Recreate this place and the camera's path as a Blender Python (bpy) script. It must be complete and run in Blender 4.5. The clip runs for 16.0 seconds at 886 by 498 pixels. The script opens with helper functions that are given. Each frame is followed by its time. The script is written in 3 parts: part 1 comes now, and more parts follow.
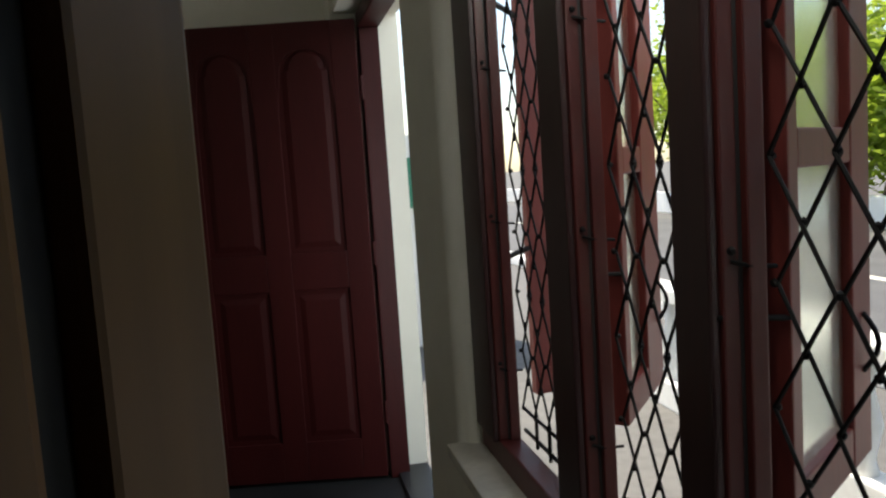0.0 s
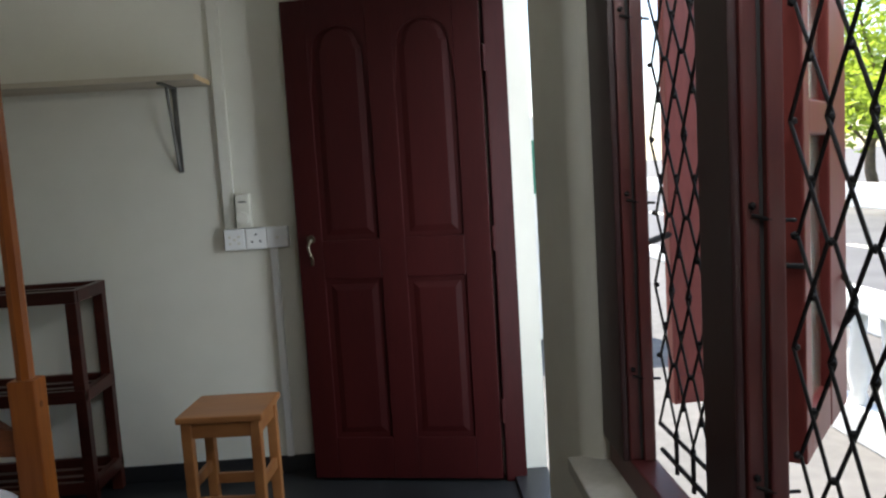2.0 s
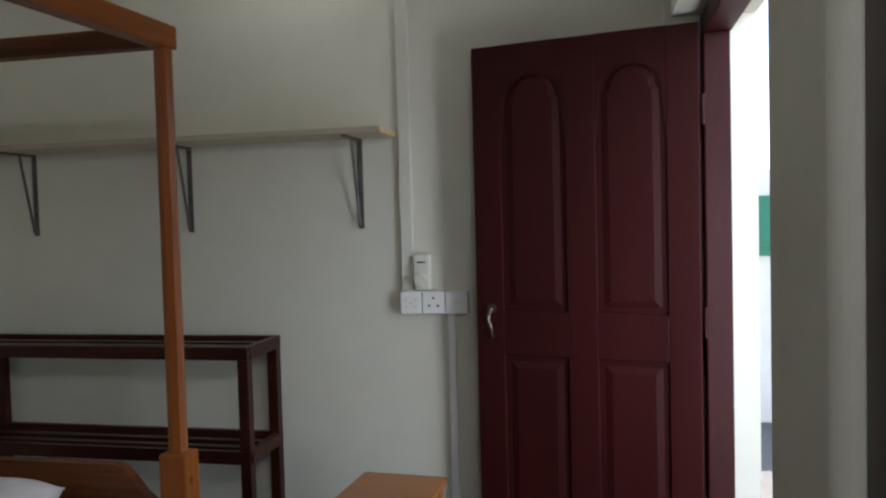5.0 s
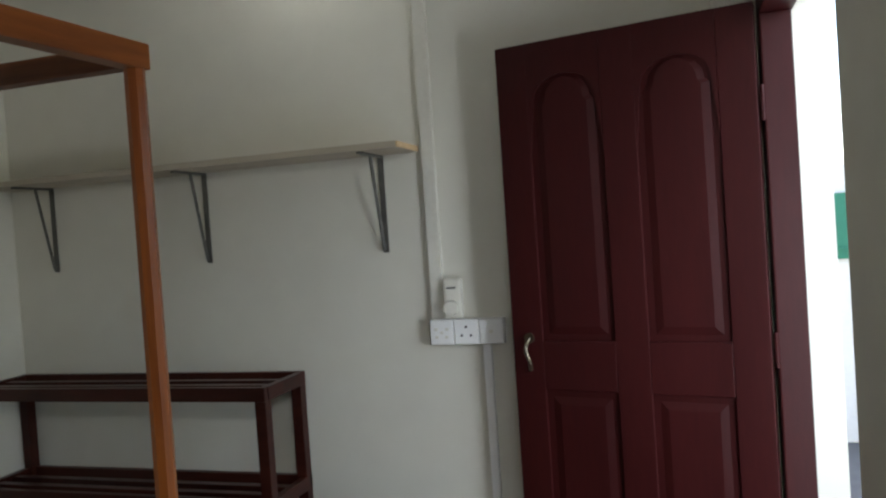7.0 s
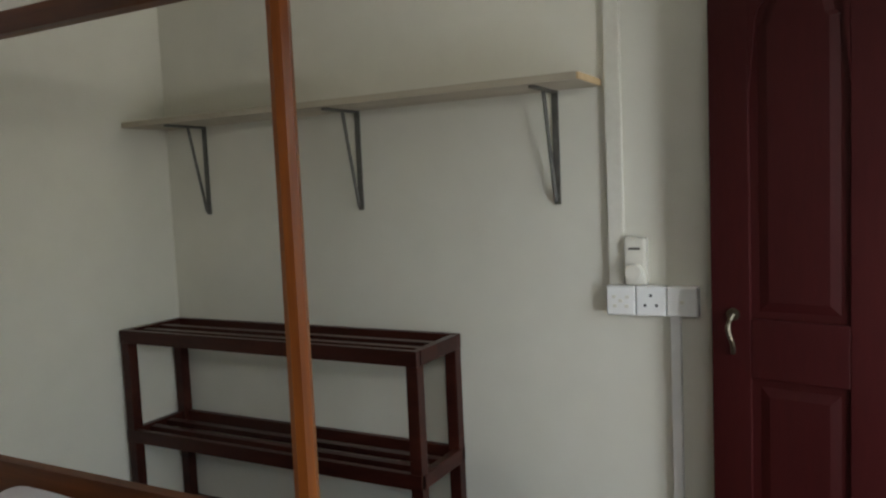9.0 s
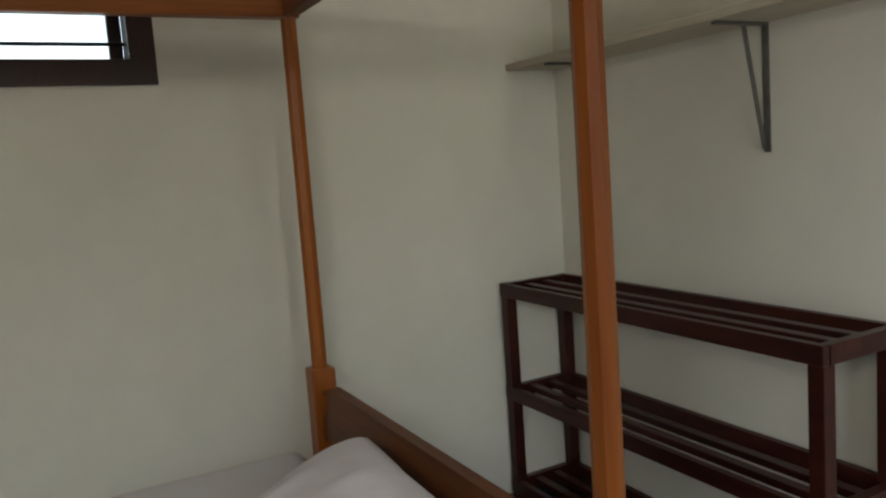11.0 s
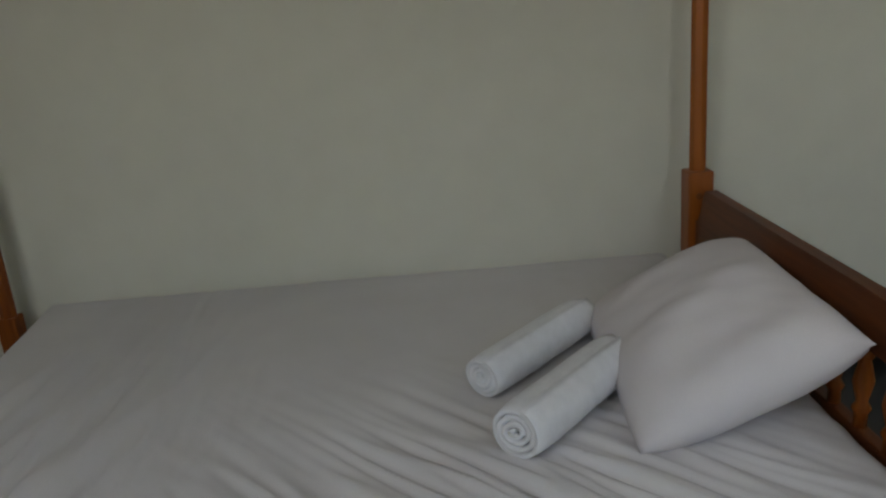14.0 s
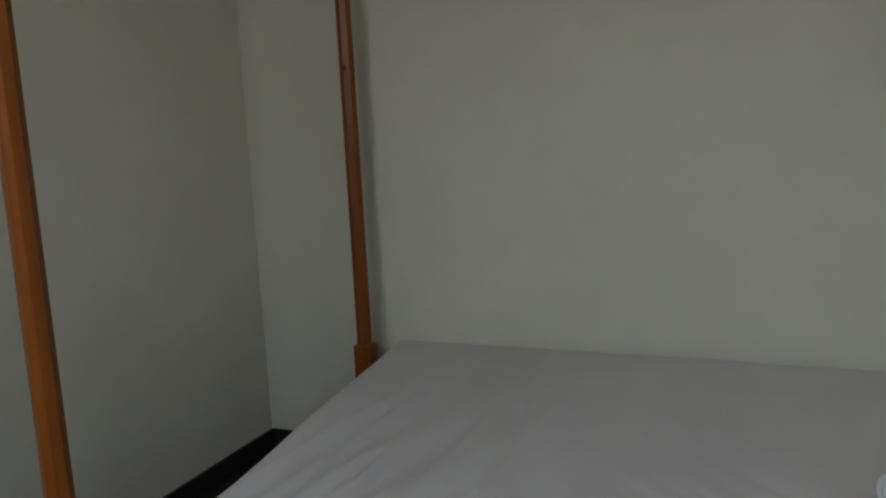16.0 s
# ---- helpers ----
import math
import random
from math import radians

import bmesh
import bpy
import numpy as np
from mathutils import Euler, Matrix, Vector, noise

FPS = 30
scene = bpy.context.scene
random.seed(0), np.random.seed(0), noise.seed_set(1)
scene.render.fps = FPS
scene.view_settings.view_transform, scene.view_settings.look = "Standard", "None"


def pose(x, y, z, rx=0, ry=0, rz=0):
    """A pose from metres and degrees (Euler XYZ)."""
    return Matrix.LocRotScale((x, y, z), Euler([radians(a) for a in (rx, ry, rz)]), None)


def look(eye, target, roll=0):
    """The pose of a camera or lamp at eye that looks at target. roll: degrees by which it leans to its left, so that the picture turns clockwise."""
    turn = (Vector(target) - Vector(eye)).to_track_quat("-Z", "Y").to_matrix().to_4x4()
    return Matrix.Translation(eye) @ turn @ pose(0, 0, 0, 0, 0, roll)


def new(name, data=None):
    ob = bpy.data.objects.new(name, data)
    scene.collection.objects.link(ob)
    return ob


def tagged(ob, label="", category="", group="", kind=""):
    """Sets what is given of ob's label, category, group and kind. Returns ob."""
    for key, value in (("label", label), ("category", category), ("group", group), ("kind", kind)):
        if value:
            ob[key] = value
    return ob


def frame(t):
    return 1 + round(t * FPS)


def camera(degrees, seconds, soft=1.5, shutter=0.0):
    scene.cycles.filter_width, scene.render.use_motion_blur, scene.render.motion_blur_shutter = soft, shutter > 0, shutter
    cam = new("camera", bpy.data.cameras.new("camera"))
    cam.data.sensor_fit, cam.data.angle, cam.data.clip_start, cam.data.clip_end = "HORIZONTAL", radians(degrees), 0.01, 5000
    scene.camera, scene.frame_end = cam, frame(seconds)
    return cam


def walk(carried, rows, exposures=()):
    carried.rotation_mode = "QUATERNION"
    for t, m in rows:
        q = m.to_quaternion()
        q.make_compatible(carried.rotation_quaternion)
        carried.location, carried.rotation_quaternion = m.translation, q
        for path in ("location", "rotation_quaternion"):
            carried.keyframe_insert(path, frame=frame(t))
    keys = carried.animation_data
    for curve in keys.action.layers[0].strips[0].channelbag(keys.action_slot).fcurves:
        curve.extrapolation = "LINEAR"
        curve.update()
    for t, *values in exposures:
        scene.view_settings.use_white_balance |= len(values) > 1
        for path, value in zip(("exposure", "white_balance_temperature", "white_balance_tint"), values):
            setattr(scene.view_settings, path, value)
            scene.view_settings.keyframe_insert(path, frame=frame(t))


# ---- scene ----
cam = camera(60.0, 16.0, soft=2.3)
PATH = [
    (0, (-0.089, -0.356, 1.319), (0.319, 1.592, 1.124), -3.8),
    (0.5, (-0.051, -0.354, 1.352), (0.217, 1.618, 1.153), -3.5),
    (1, (-0.01, -0.286, 1.316), (0.179, 1.69, 1.072), -4.6),
    (1.5, (-0.03, -0.217, 1.305), (0.089, 1.763, 1.05), -4.4),
    (2, (-0.03, -0.103, 1.279), (0.05, 1.885, 1.075), -3.5),
    (2.5, (-0.083, -0.074, 1.299), (0.009, 1.921, 1.183), -2.2),
    (3, (-0.113, -0.022, 1.319), (-0.124, 1.977, 1.344), -2.4),
    (3.5, (-0.028, 0.061, 1.342), (-0.193, 2.053, 1.418), -1.3),
    (4, (-0.033, 0.146, 1.279), (-0.355, 2.119, 1.257), -2.9),
    (4.5, (-0.079, 0.207, 1.302), (-0.448, 2.172, 1.28), -1.6),
    (5, (-0.029, 0.259, 1.362), (-0.442, 2.215, 1.285), -1.5),
    (5.2, (-0.043, 0.295, 1.374), (-0.518, 2.236, 1.304), -1.1),
    (7.3, (0.065, 0.644, 1.412), (-0.522, 2.555, 1.363), -3.9),
    (7.5, (0.074, 0.705, 1.422), (-0.493, 2.622, 1.366), -4.0),
    (8, (0.02, 0.834, 1.449), (-0.683, 2.701, 1.301), -5.3),
    (8.2, (-0.023, 0.84, 1.444), (-0.789, 2.681, 1.29), -4.3),
    (10.3, (-0.233, 1.188, 1.375), (-1.69, 2.543, 1.172), -5.3),
    (10.5, (-0.238, 1.263, 1.389), (-1.816, 2.474, 1.185), -5.4),
    (11, (-0.254, 1.367, 1.374), (-2.009, 2.299, 1.148), -4.1),
    (11.5, (-0.264, 1.441, 1.397), (-2.106, 2.14, 1.051), -4.6),
    (12, (-0.26, 1.453, 1.291), (-2.134, 2.04, 0.911), -4.9),
    (12.5, (-0.242, 1.422, 1.314), (-2.138, 1.852, 0.845), -3.4),
    (13, (-0.242, 1.398, 1.261), (-2.137, 1.729, 0.714), -4.0),
    (13.5, (-0.29, 1.333, 1.25), (-2.181, 1.556, 0.637), -2.9),
    (14, (-0.271, 1.308, 1.266), (-2.184, 1.321, 0.684), -4.8),
    (14.5, (-0.273, 1.219, 1.267), (-2.189, 1.12, 0.702), -4.7),
    (15, (-0.359, 1.229, 1.164), (-2.254, 0.831, 0.663), -4.6),
    (15.5, (-0.374, 1.231, 1.155), (-2.222, 0.599, 0.722), -4.5),
    (16, (-0.381, 1.157, 1.155), (-2.204, 0.393, 0.853), -2.8),
]
walk(cam, [(t, look(e, g, r)) for t, e, g, r in PATH], exposures=[(0.0, 0.9, 7200, 9), (0.5, 1.0, 7100, 9), (1.0, 1.3, 6900, 9), (2.5, 1.6, 6650, 12), (5.0, 1.76, 6600, 13), (8.0, 1.95, 6750, 12), (10.5, 2.1, 7400, 13), (11.5, 2.05, 7350, 13), (12.5, 1.77, 7250, 12), (14.5, 1.8, 6850, 10), (16.0, 1.78, 6700, 10)])

# ---- world, sun, lights ----
world = bpy.data.worlds.new("world")
scene.world = world
world.use_nodes = True
wn = world.node_tree
sky = wn.nodes.new("ShaderNodeTexSky")
sky.sky_type = "NISHITA"
sky.sun_disc = False
sky.sun_elevation = radians(58)
sky.sun_rotation = radians(342)
wn.links.new(sky.outputs[0], wn.nodes["Background"].inputs[0])
wn.nodes["Background"].inputs[1].default_value = 0.15

sun = new("sun", bpy.data.lights.new("sun", "SUN"))
sun.data.energy, sun.data.angle, sun.data.color = 4.4, radians(0.5), (1.0, 0.95, 0.86)
sun.matrix_world = look((-2.0, 6.0, 10.0), (0, 0, 0))


def area(name, eye, target, w, h, power, color):
    ob = new(name, bpy.data.lights.new(name, "AREA"))
    ob.data.shape, ob.data.size, ob.data.size_y, ob.data.energy, ob.data.color = "RECTANGLE", w, h, power, color
    ob.matrix_world = look(eye, target)
    return ob


area("window_daylight", (0.56, 0.55, 2.01), (-0.9, 2.0, 0.1), 1.5, 0.10, 7.5, (0.92, 0.97, 1.0))
area("door_daylight", (1.05, 2.45, 2.3), (-1.2, 3.0, 0.3), 0.8, 0.8, 7, (0.80, 0.90, 1.0))
area("doorway_daylight", (0.70, 2.12, 0.85), (-0.40, 3.15, 0.62), 0.28, 1.4, 4.2, (0.80, 0.90, 1.0))

# ---- materials ----
def mat(name, a, b, rough=0.5, metal=0.0, scale=6.0, fine=60.0, bump=0.1, stretch=(1, 1, 1), spec=0.5, coat=0.0):
    """Two-scale mottled surface between the colours a and b."""
    m = bpy.data.materials.new(name)
    m.use_nodes = True
    n, l = m.node_tree.nodes, m.node_tree.links
    p = n["Principled BSDF"]
    tc, mp = n.new("ShaderNodeTexCoord"), n.new("ShaderNodeMapping")
    mp.inputs["Scale"].default_value = stretch
    l.new(tc.outputs["Object"], mp.inputs["Vector"])
    big, small = n.new("ShaderNodeTexNoise"), n.new("ShaderNodeTexNoise")
    for t, sc in ((big, scale), (small, fine)):
        t.inputs["Scale"].default_value = sc
        t.inputs["Detail"].default_value = 5
        l.new(mp.outputs[0], t.inputs["Vector"])
    mix = n.new("ShaderNodeMath")
    mix.operation = "MULTIPLY_ADD"
    mix.inputs[1].default_value = 0.35
    l.new(small.outputs[0], mix.inputs[0])
    half = n.new("ShaderNodeMath")
    half.operation = "MULTIPLY"
    half.inputs[1].default_value = 0.65
    l.new(big.outputs[0], half.inputs[0])
    l.new(half.outputs[0], mix.inputs[2])
    ramp = n.new("ShaderNodeValToRGB")
    ramp.color_ramp.elements[0].position, ramp.color_ramp.elements[1].position = 0.34, 0.66
    ramp.color_ramp.elements[0].color, ramp.color_ramp.elements[1].color = (*a, 1), (*b, 1)
    l.new(mix.outputs[0], ramp.inputs[0])
    l.new(ramp.outputs[0], p.inputs["Base Color"])
    rr = n.new("ShaderNodeMapRange")
    rr.inputs["To Min"].default_value, rr.inputs["To Max"].default_value = max(0.02, rough - 0.08), min(1, rough + 0.1)
    l.new(big.outputs[0], rr.inputs["Value"])
    l.new(rr.outputs[0], p.inputs["Roughness"])
    p.inputs["Metallic"].default_value = metal
    p.inputs["Specular IOR Level"].default_value = spec
    p.inputs["Coat Weight"].default_value = coat
    bp = n.new("ShaderNodeBump")
    bp.inputs["Strength"].default_value, bp.inputs["Distance"].default_value = bump, 0.004
    l.new(mix.outputs[0], bp.inputs["Height"])
    l.new(bp.outputs[0], p.inputs["Normal"])
    return m


def glow(name, color, strength):
    m = bpy.data.materials.new(name)
    m.use_nodes = True
    p = m.node_tree.nodes["Principled BSDF"]
    p.inputs["Base Color"].default_value = (*color, 1)
    p.inputs["Emission Color"].default_value = (*color, 1)
    p.inputs["Emission Strength"].default_value = strength
    return m


PLASTER = mat("cream_plaster", (0.62, 0.60, 0.52), (0.67, 0.65, 0.566), 0.75, scale=1.1, fine=9, bump=0.05, spec=0.25)
WHITE_OUT = mat("white_exterior", (0.72, 0.72, 0.70), (0.82, 0.82, 0.80), 0.8, scale=2, fine=30)
CEIL = mat("ceiling_paint", (0.70, 0.69, 0.65), (0.77, 0.76, 0.72), 0.8, scale=2)
FLOOR = mat("polished_cement", (0.008, 0.0085, 0.009), (0.018, 0.019, 0.020), 0.42, scale=3, fine=25, bump=0.05)
SKIRT = mat("black_skirting", (0.012, 0.012, 0.013), (0.025, 0.025, 0.026), 0.4, scale=5)
DOORRED = mat("maroon_paint", (0.022, 0.0018, 0.0019), (0.039, 0.0034, 0.0033), 0.5, scale=4, fine=90, bump=0.12, stretch=(1, 1, 0.15), spec=0.22)
# Light put into one red-brown paint: CASERED the lit copy, WINRED the shaded.
CASERED = mat("casement_paint_lit", (0.10, 0.016, 0.013), (0.16, 0.030, 0.024), 0.45, scale=5, fine=80, bump=0.12, stretch=(1, 1, 0.2), spec=0.3)
WINRED = mat("red_brown_paint_shaded", (0.055, 0.008, 0.007), (0.095, 0.016, 0.013), 0.42, scale=5, fine=80, bump=0.12, stretch=(1, 1, 0.2))
# High window's dark paint; also the painted shade on the window posts.
FRAMEDK = mat("dark_frame_paint_and_post_shade", (0.020, 0.006, 0.006), (0.038, 0.010, 0.010), 0.4, scale=5, fine=80, stretch=(1, 1, 0.2))
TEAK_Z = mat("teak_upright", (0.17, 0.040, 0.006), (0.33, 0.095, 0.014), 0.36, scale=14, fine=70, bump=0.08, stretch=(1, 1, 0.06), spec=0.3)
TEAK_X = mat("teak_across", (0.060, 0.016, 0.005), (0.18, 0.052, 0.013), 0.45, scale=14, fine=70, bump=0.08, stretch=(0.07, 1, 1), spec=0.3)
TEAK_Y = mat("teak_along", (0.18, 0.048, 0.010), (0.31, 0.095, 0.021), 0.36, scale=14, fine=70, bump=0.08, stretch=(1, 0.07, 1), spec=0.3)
STOOLW = mat("stool_wood", (0.23, 0.085, 0.027), (0.36, 0.15, 0.05), 0.42, scale=12, fine=60, bump=0.08, stretch=(0.1, 1, 0.4))
LEAFW = mat("brown_varnished_door", (0.055, 0.025, 0.008), (0.12, 0.058, 0.019), 0.42, scale=9, fine=60, bump=0.06, stretch=(1, 1, 0.08), spec=0.2)
MAHOG = mat("mahogany_stain", (0.020, 0.0045, 0.0035), (0.055, 0.013, 0.008), 0.33, scale=10, fine=60, bump=0.1, stretch=(0.2, 1, 1), spec=0.25)
SHEET = mat("sheet_cotton", (0.56, 0.54, 0.54), (0.63, 0.61, 0.61), 0.9, scale=3, fine=400, bump=0.15, spec=0.1)
PILLOWC = mat("pillow_cotton", (0.60, 0.56, 0.57), (0.66, 0.62, 0.63), 0.9, scale=4, fine=400, bump=0.12, spec=0.1)
TOWEL = mat("towel_terry", (0.66, 0.66, 0.68), (0.76, 0.76, 0.78), 0.95, scale=30, fine=420, bump=0.6, spec=0.05)
PLASTIC = mat("white_plastic", (0.74, 0.74, 0.72), (0.80, 0.80, 0.78), 0.35, scale=8, bump=0.02)
TRUNK = mat("trunking_paint", (0.62, 0.60, 0.52), (0.70, 0.68, 0.60), 0.5, scale=3, bump=0.03)
DARKHOLE = mat("dark_slot", (0.02, 0.02, 0.02), (0.03, 0.03, 0.03), 0.7)
SHELFW = mat("pale_board", (0.40, 0.35, 0.27), (0.52, 0.46, 0.36), 0.6, scale=8, fine=60, bump=0.1, stretch=(0.1, 1, 1))
SHELFEND = mat("raw_board_end", (0.52, 0.36, 0.19), (0.66, 0.48, 0.28), 0.7, scale=20)
STEEL = mat("grey_steel", (0.10, 0.10, 0.09), (0.18, 0.175, 0.16), 0.45, metal=0.6, scale=12, bump=0.05)
CHROME = mat("chrome", (0.7, 0.68, 0.63), (0.8, 0.78, 0.74), 0.2, metal=1.0)
BRASS = mat("brass", (0.12, 0.10, 0.07), (0.20, 0.17, 0.12), 0.42, metal=1.0)
IRON = mat("black_iron", (0.005, 0.0045, 0.0045), (0.011, 0.010, 0.010), 0.65, scale=30, spec=0.15)
SILL = mat("sill_cement", (0.40, 0.38, 0.33), (0.52, 0.50, 0.44), 0.7, scale=6, fine=50, bump=0.15)
GREEN = mat("green_paint", (0.012, 0.16, 0.095), (0.02, 0.21, 0.125), 0.5, scale=3)
GROUND = mat("pale_concrete", (0.09, 0.088, 0.085), (0.155, 0.15, 0.145), 0.85, scale=0.8, fine=12, bump=0.3)
ROAD = mat("asphalt", (0.07, 0.07, 0.075), (0.12, 0.12, 0.125), 0.8, scale=1.5, fine=50, bump=0.3)
LINE = mat("road_paint", (0.62, 0.60, 0.50), (0.75, 0.73, 0.65), 0.7, scale=3)
LEAF = mat("foliage", (0.07, 0.12, 0.012), (0.16, 0.24, 0.03), 0.5, scale=2, fine=9, bump=0.1)
ln, ll = LEAF.node_tree.nodes, LEAF.node_tree.links
thin, both = ln.new("ShaderNodeBsdfTranslucent"), ln.new("ShaderNodeMixShader")
thin.inputs["Color"].default_value = (0.42, 0.55, 0.06, 1)
both.inputs[0].default_value = 0.5
ll.new(ln["Principled BSDF"].outputs[0], both.inputs[1])
ll.new(thin.outputs[0], both.inputs[2])
ll.new(both.outputs[0], ln["Material Output"].inputs[0])
BARK = mat("bark", (0.10, 0.07, 0.05), (0.19, 0.14, 0.10), 0.9, scale=6, fine=40, bump=0.6)


def glassy(name, color, rough, alpha_mix):
    """Frosted glass that lets the daylight behind it through."""
    m = bpy.data.materials.new(name)
    m.use_nodes = True
    n, l = m.node_tree.nodes, m.node_tree.links
    out = n["Material Output"]
    n.remove(n["Principled BSDF"])
    tr, gl, mx = n.new("ShaderNodeBsdfTranslucent"), n.new("ShaderNodeBsdfRefraction"), n.new("ShaderNodeMixShader")
    tr.inputs["Color"].default_value = (*color, 1)
    gl.inputs["Color"].default_value = (*color, 1)
    gl.inputs["Roughness"].default_value, gl.inputs["IOR"].default_value = rough, 1.1
    mx.inputs[0].default_value = alpha_mix
    l.new(tr.outputs[0], mx.inputs[1])
    l.new(gl.outputs[0], mx.inputs[2])
    l.new(mx.outputs[0], out.inputs[0])
    return m


FROST = glassy("frosted_glass", (0.97, 0.99, 0.94), 0.26, 0.82)
BULB = glow("lamp_glass", (0.95, 1.0, 1.0), 22.0)


# ---- mesh helpers ----
def box(bm, lo, hi, bev=0.0, m=None):
    lo, hi = Vector(lo), Vector(hi)
    r = bmesh.ops.create_cube(bm, size=1, matrix=(m or Matrix()) @ Matrix.Translation((lo + hi) / 2) @ Matrix.Diagonal((*(hi - lo), 1)))
    if bev > 0:
        es = list({e for v in r["verts"] for e in v.link_edges})
        bmesh.ops.bevel(bm, geom=es, offset=bev, segments=2, affect="EDGES", profile=0.6)
    return bm


def rod(bm, a, b, r, seg=8, r2=None):
    a, b = Vector(a), Vector(b)
    d = b - a
    m = Matrix.Translation((a + b) / 2) @ d.to_track_quat("Z", "Y").to_matrix().to_4x4()
    bmesh.ops.create_cone(bm, cap_ends=True, segments=seg, radius1=r, radius2=r if r2 is None else r2, depth=d.length, matrix=m)
    return bm


def lathe(bm, x, y, prof, seg=12):
    """Turned shape about an upright axis; prof: (z, radius)."""
    rings = []
    for z, r in prof:
        rings.append([bm.verts.new((x + r * math.cos(6.28318 * i / seg), y + r * math.sin(6.28318 * i / seg), z)) for i in range(seg)])
    for p, q in zip(rings, rings[1:]):
        for i in range(seg):
            bm.faces.new((p[i], p[(i + 1) % seg], q[(i + 1) % seg], q[i]))
    bm.faces.new(rings[-1])
    bm.faces.new(list(reversed(rings[0])))
    return bm


def prism(bm, outline, depth, m):
    """Outline in local x, z pushed along local y by depth."""
    f = [bm.verts.new(m @ Vector((x, 0, z))) for x, z in outline]
    g = [bm.verts.new(m @ Vector((x, depth, z))) for x, z in outline]
    bm.faces.new(f)
    bm.faces.new(list(reversed(g)))
    k = len(f)
    for i in range(k):
        bm.faces.new((f[i], g[i], g[(i + 1) % k], f[(i + 1) % k]))
    bmesh.ops.recalc_face_normals(bm, faces=bm.faces[:])
    return bm


def mesh_of(name, bm, material, smooth=False):
    me = bpy.data.meshes.new(name)
    bm.to_mesh(me)
    bm.free()
    me.materials.append(material)
    if smooth:
        me.polygons.foreach_set("use_smooth", [True] * len(me.polygons))
    return me


def part(name, bm, material, parent, label="", smooth=False):
    ob = new(name, mesh_of(name, bm, material, smooth))
    if parent:
        ob.parent = parent
        ob.matrix_parent_inverse = parent.matrix_world.inverted()
    return tagged(ob, label=label)


def thing(name, label, category, at=(0, 0, 0), group="", kind=""):
    ob = new(name)
    ob.empty_display_size = 0.1
    ob.location = at
    ob.matrix_world = Matrix.Translation(at)
    return tagged(ob, label, category, group, kind)


def solid(name, bm, material, label, category, kind="structure", smooth=False):
    return tagged(part(name, bm, material, None, smooth=smooth), label, category, kind=kind)


def B():
    return bmesh.new()


# ---- the room's shell ----
XL, XR, YF, YB, YE, ZC = -2.69, 0.345, -0.55, 3.2, -0.88, 2.9
XO = 0.475
DY0, DY1, DZ = 2.15, 2.985, 2.02          # doorway in the window wall
WY0, WY1, WZ0, WZ1 = -0.35, 1.64, 0.57, 2.05   # window opening
bm = box(B(), (XL - 0.2, YE - 1.3, -0.12), (XO, YB + 0.2, 0))
solid("floor", bm, FLOOR, "dark polished cement floor", "floor")
bm = box(B(), (XL - 0.2, YE - 1.3, ZC), (XO, YB + 0.2, ZC + 0.12))
solid("ceiling", bm, CEIL, "plain white painted ceiling", "ceiling")
bm = box(B(), (XL - 0.2, YB, 0), (XO, YB + 0.2, ZC))
solid("wall_back", bm, PLASTER, "cream painted plaster wall with shelf", "wall")
bm = B()
LY0, LY1, LZ0, LZ1 = 1.17, 1.745, 1.66, 2.12
box(bm, (XL - 0.2, YF, 0), (XL, LY0, ZC)); box(bm, (XL - 0.2, LY1, 0), (XL, YB, ZC))
box(bm, (XL - 0.2, LY0, 0), (XL, LY1, LZ0)); box(bm, (XL - 0.2, LY0, LZ1), (XL, LY1, ZC))
solid("wall_left", bm, PLASTER, "cream painted plaster wall with small high window", "wall")
bm = B()
box(bm, (XR, YE, 0), (XO, WY0, ZC)); box(bm, (XR, WY1, 0), (XO, DY0, WZ0)); box(bm, (XR, WY1, WZ1), (XO, DY0, ZC))
pier = [(XO, WY1), (XO, DY0), (XR, DY0)] + [(XR + 0.055 - 0.055 * math.cos(k * math.pi / 16), WY1 + 0.055 - 0.055 * math.sin(k * math.pi / 16)) for k in range(9)]
lo, hi = ([bm.verts.new((x, y, z)) for x, y in pier] for z in (WZ0, WZ1))
for k in range(len(pier)):
    q = (k + 1) % len(pier)
    bm.faces.new((lo[k], lo[q], hi[q], hi[k]))
bmesh.ops.recalc_face_normals(bm, faces=bm.faces[:])
box(bm, (XR, DY1, 0), (XO, YB, ZC))
box(bm, (XR, WY0, 0), (XO, WY1, WZ0)); box(bm, (XR, WY0, WZ1), (XO, WY1, ZC)); box(bm, (XR, DY0, DZ), (XO, DY1, ZC))
box(bm, (0.185, DY1 + 0.002, 0), (XR, YB, 2.1)); box(bm, (0.185, 2.0, 2.1), (XR, YB, ZC)); box(bm, (0.205, DY0, DZ + 0.004), (XR, DY1, 2.1))
solid("wall_window", bm, PLASTER, "cream plaster wall with window and doorway", "wall")
bm = B()
box(bm, (XL, YF - 0.2, 0), (-0.75, YF, ZC)); box(bm, (-0.75, YE - 0.2, 0), (-0.55, YF, ZC))
solid("wall_foot", bm, PLASTER, "cream plaster wall behind the bed's foot", "wall")
bm = B()
box(bm, (-0.55, YE - 0.2, 0), (-0.42, YE, ZC)); box(bm, (-0.42, YE - 0.2, 2.05), (XR, YE, ZC)); box(bm, (0.32, YE - 0.2, 0), (XR, YE, 2.05))
solid("wall_entrance", bm, PLASTER, "cream plaster wall round the entrance", "wall")
bm = B()
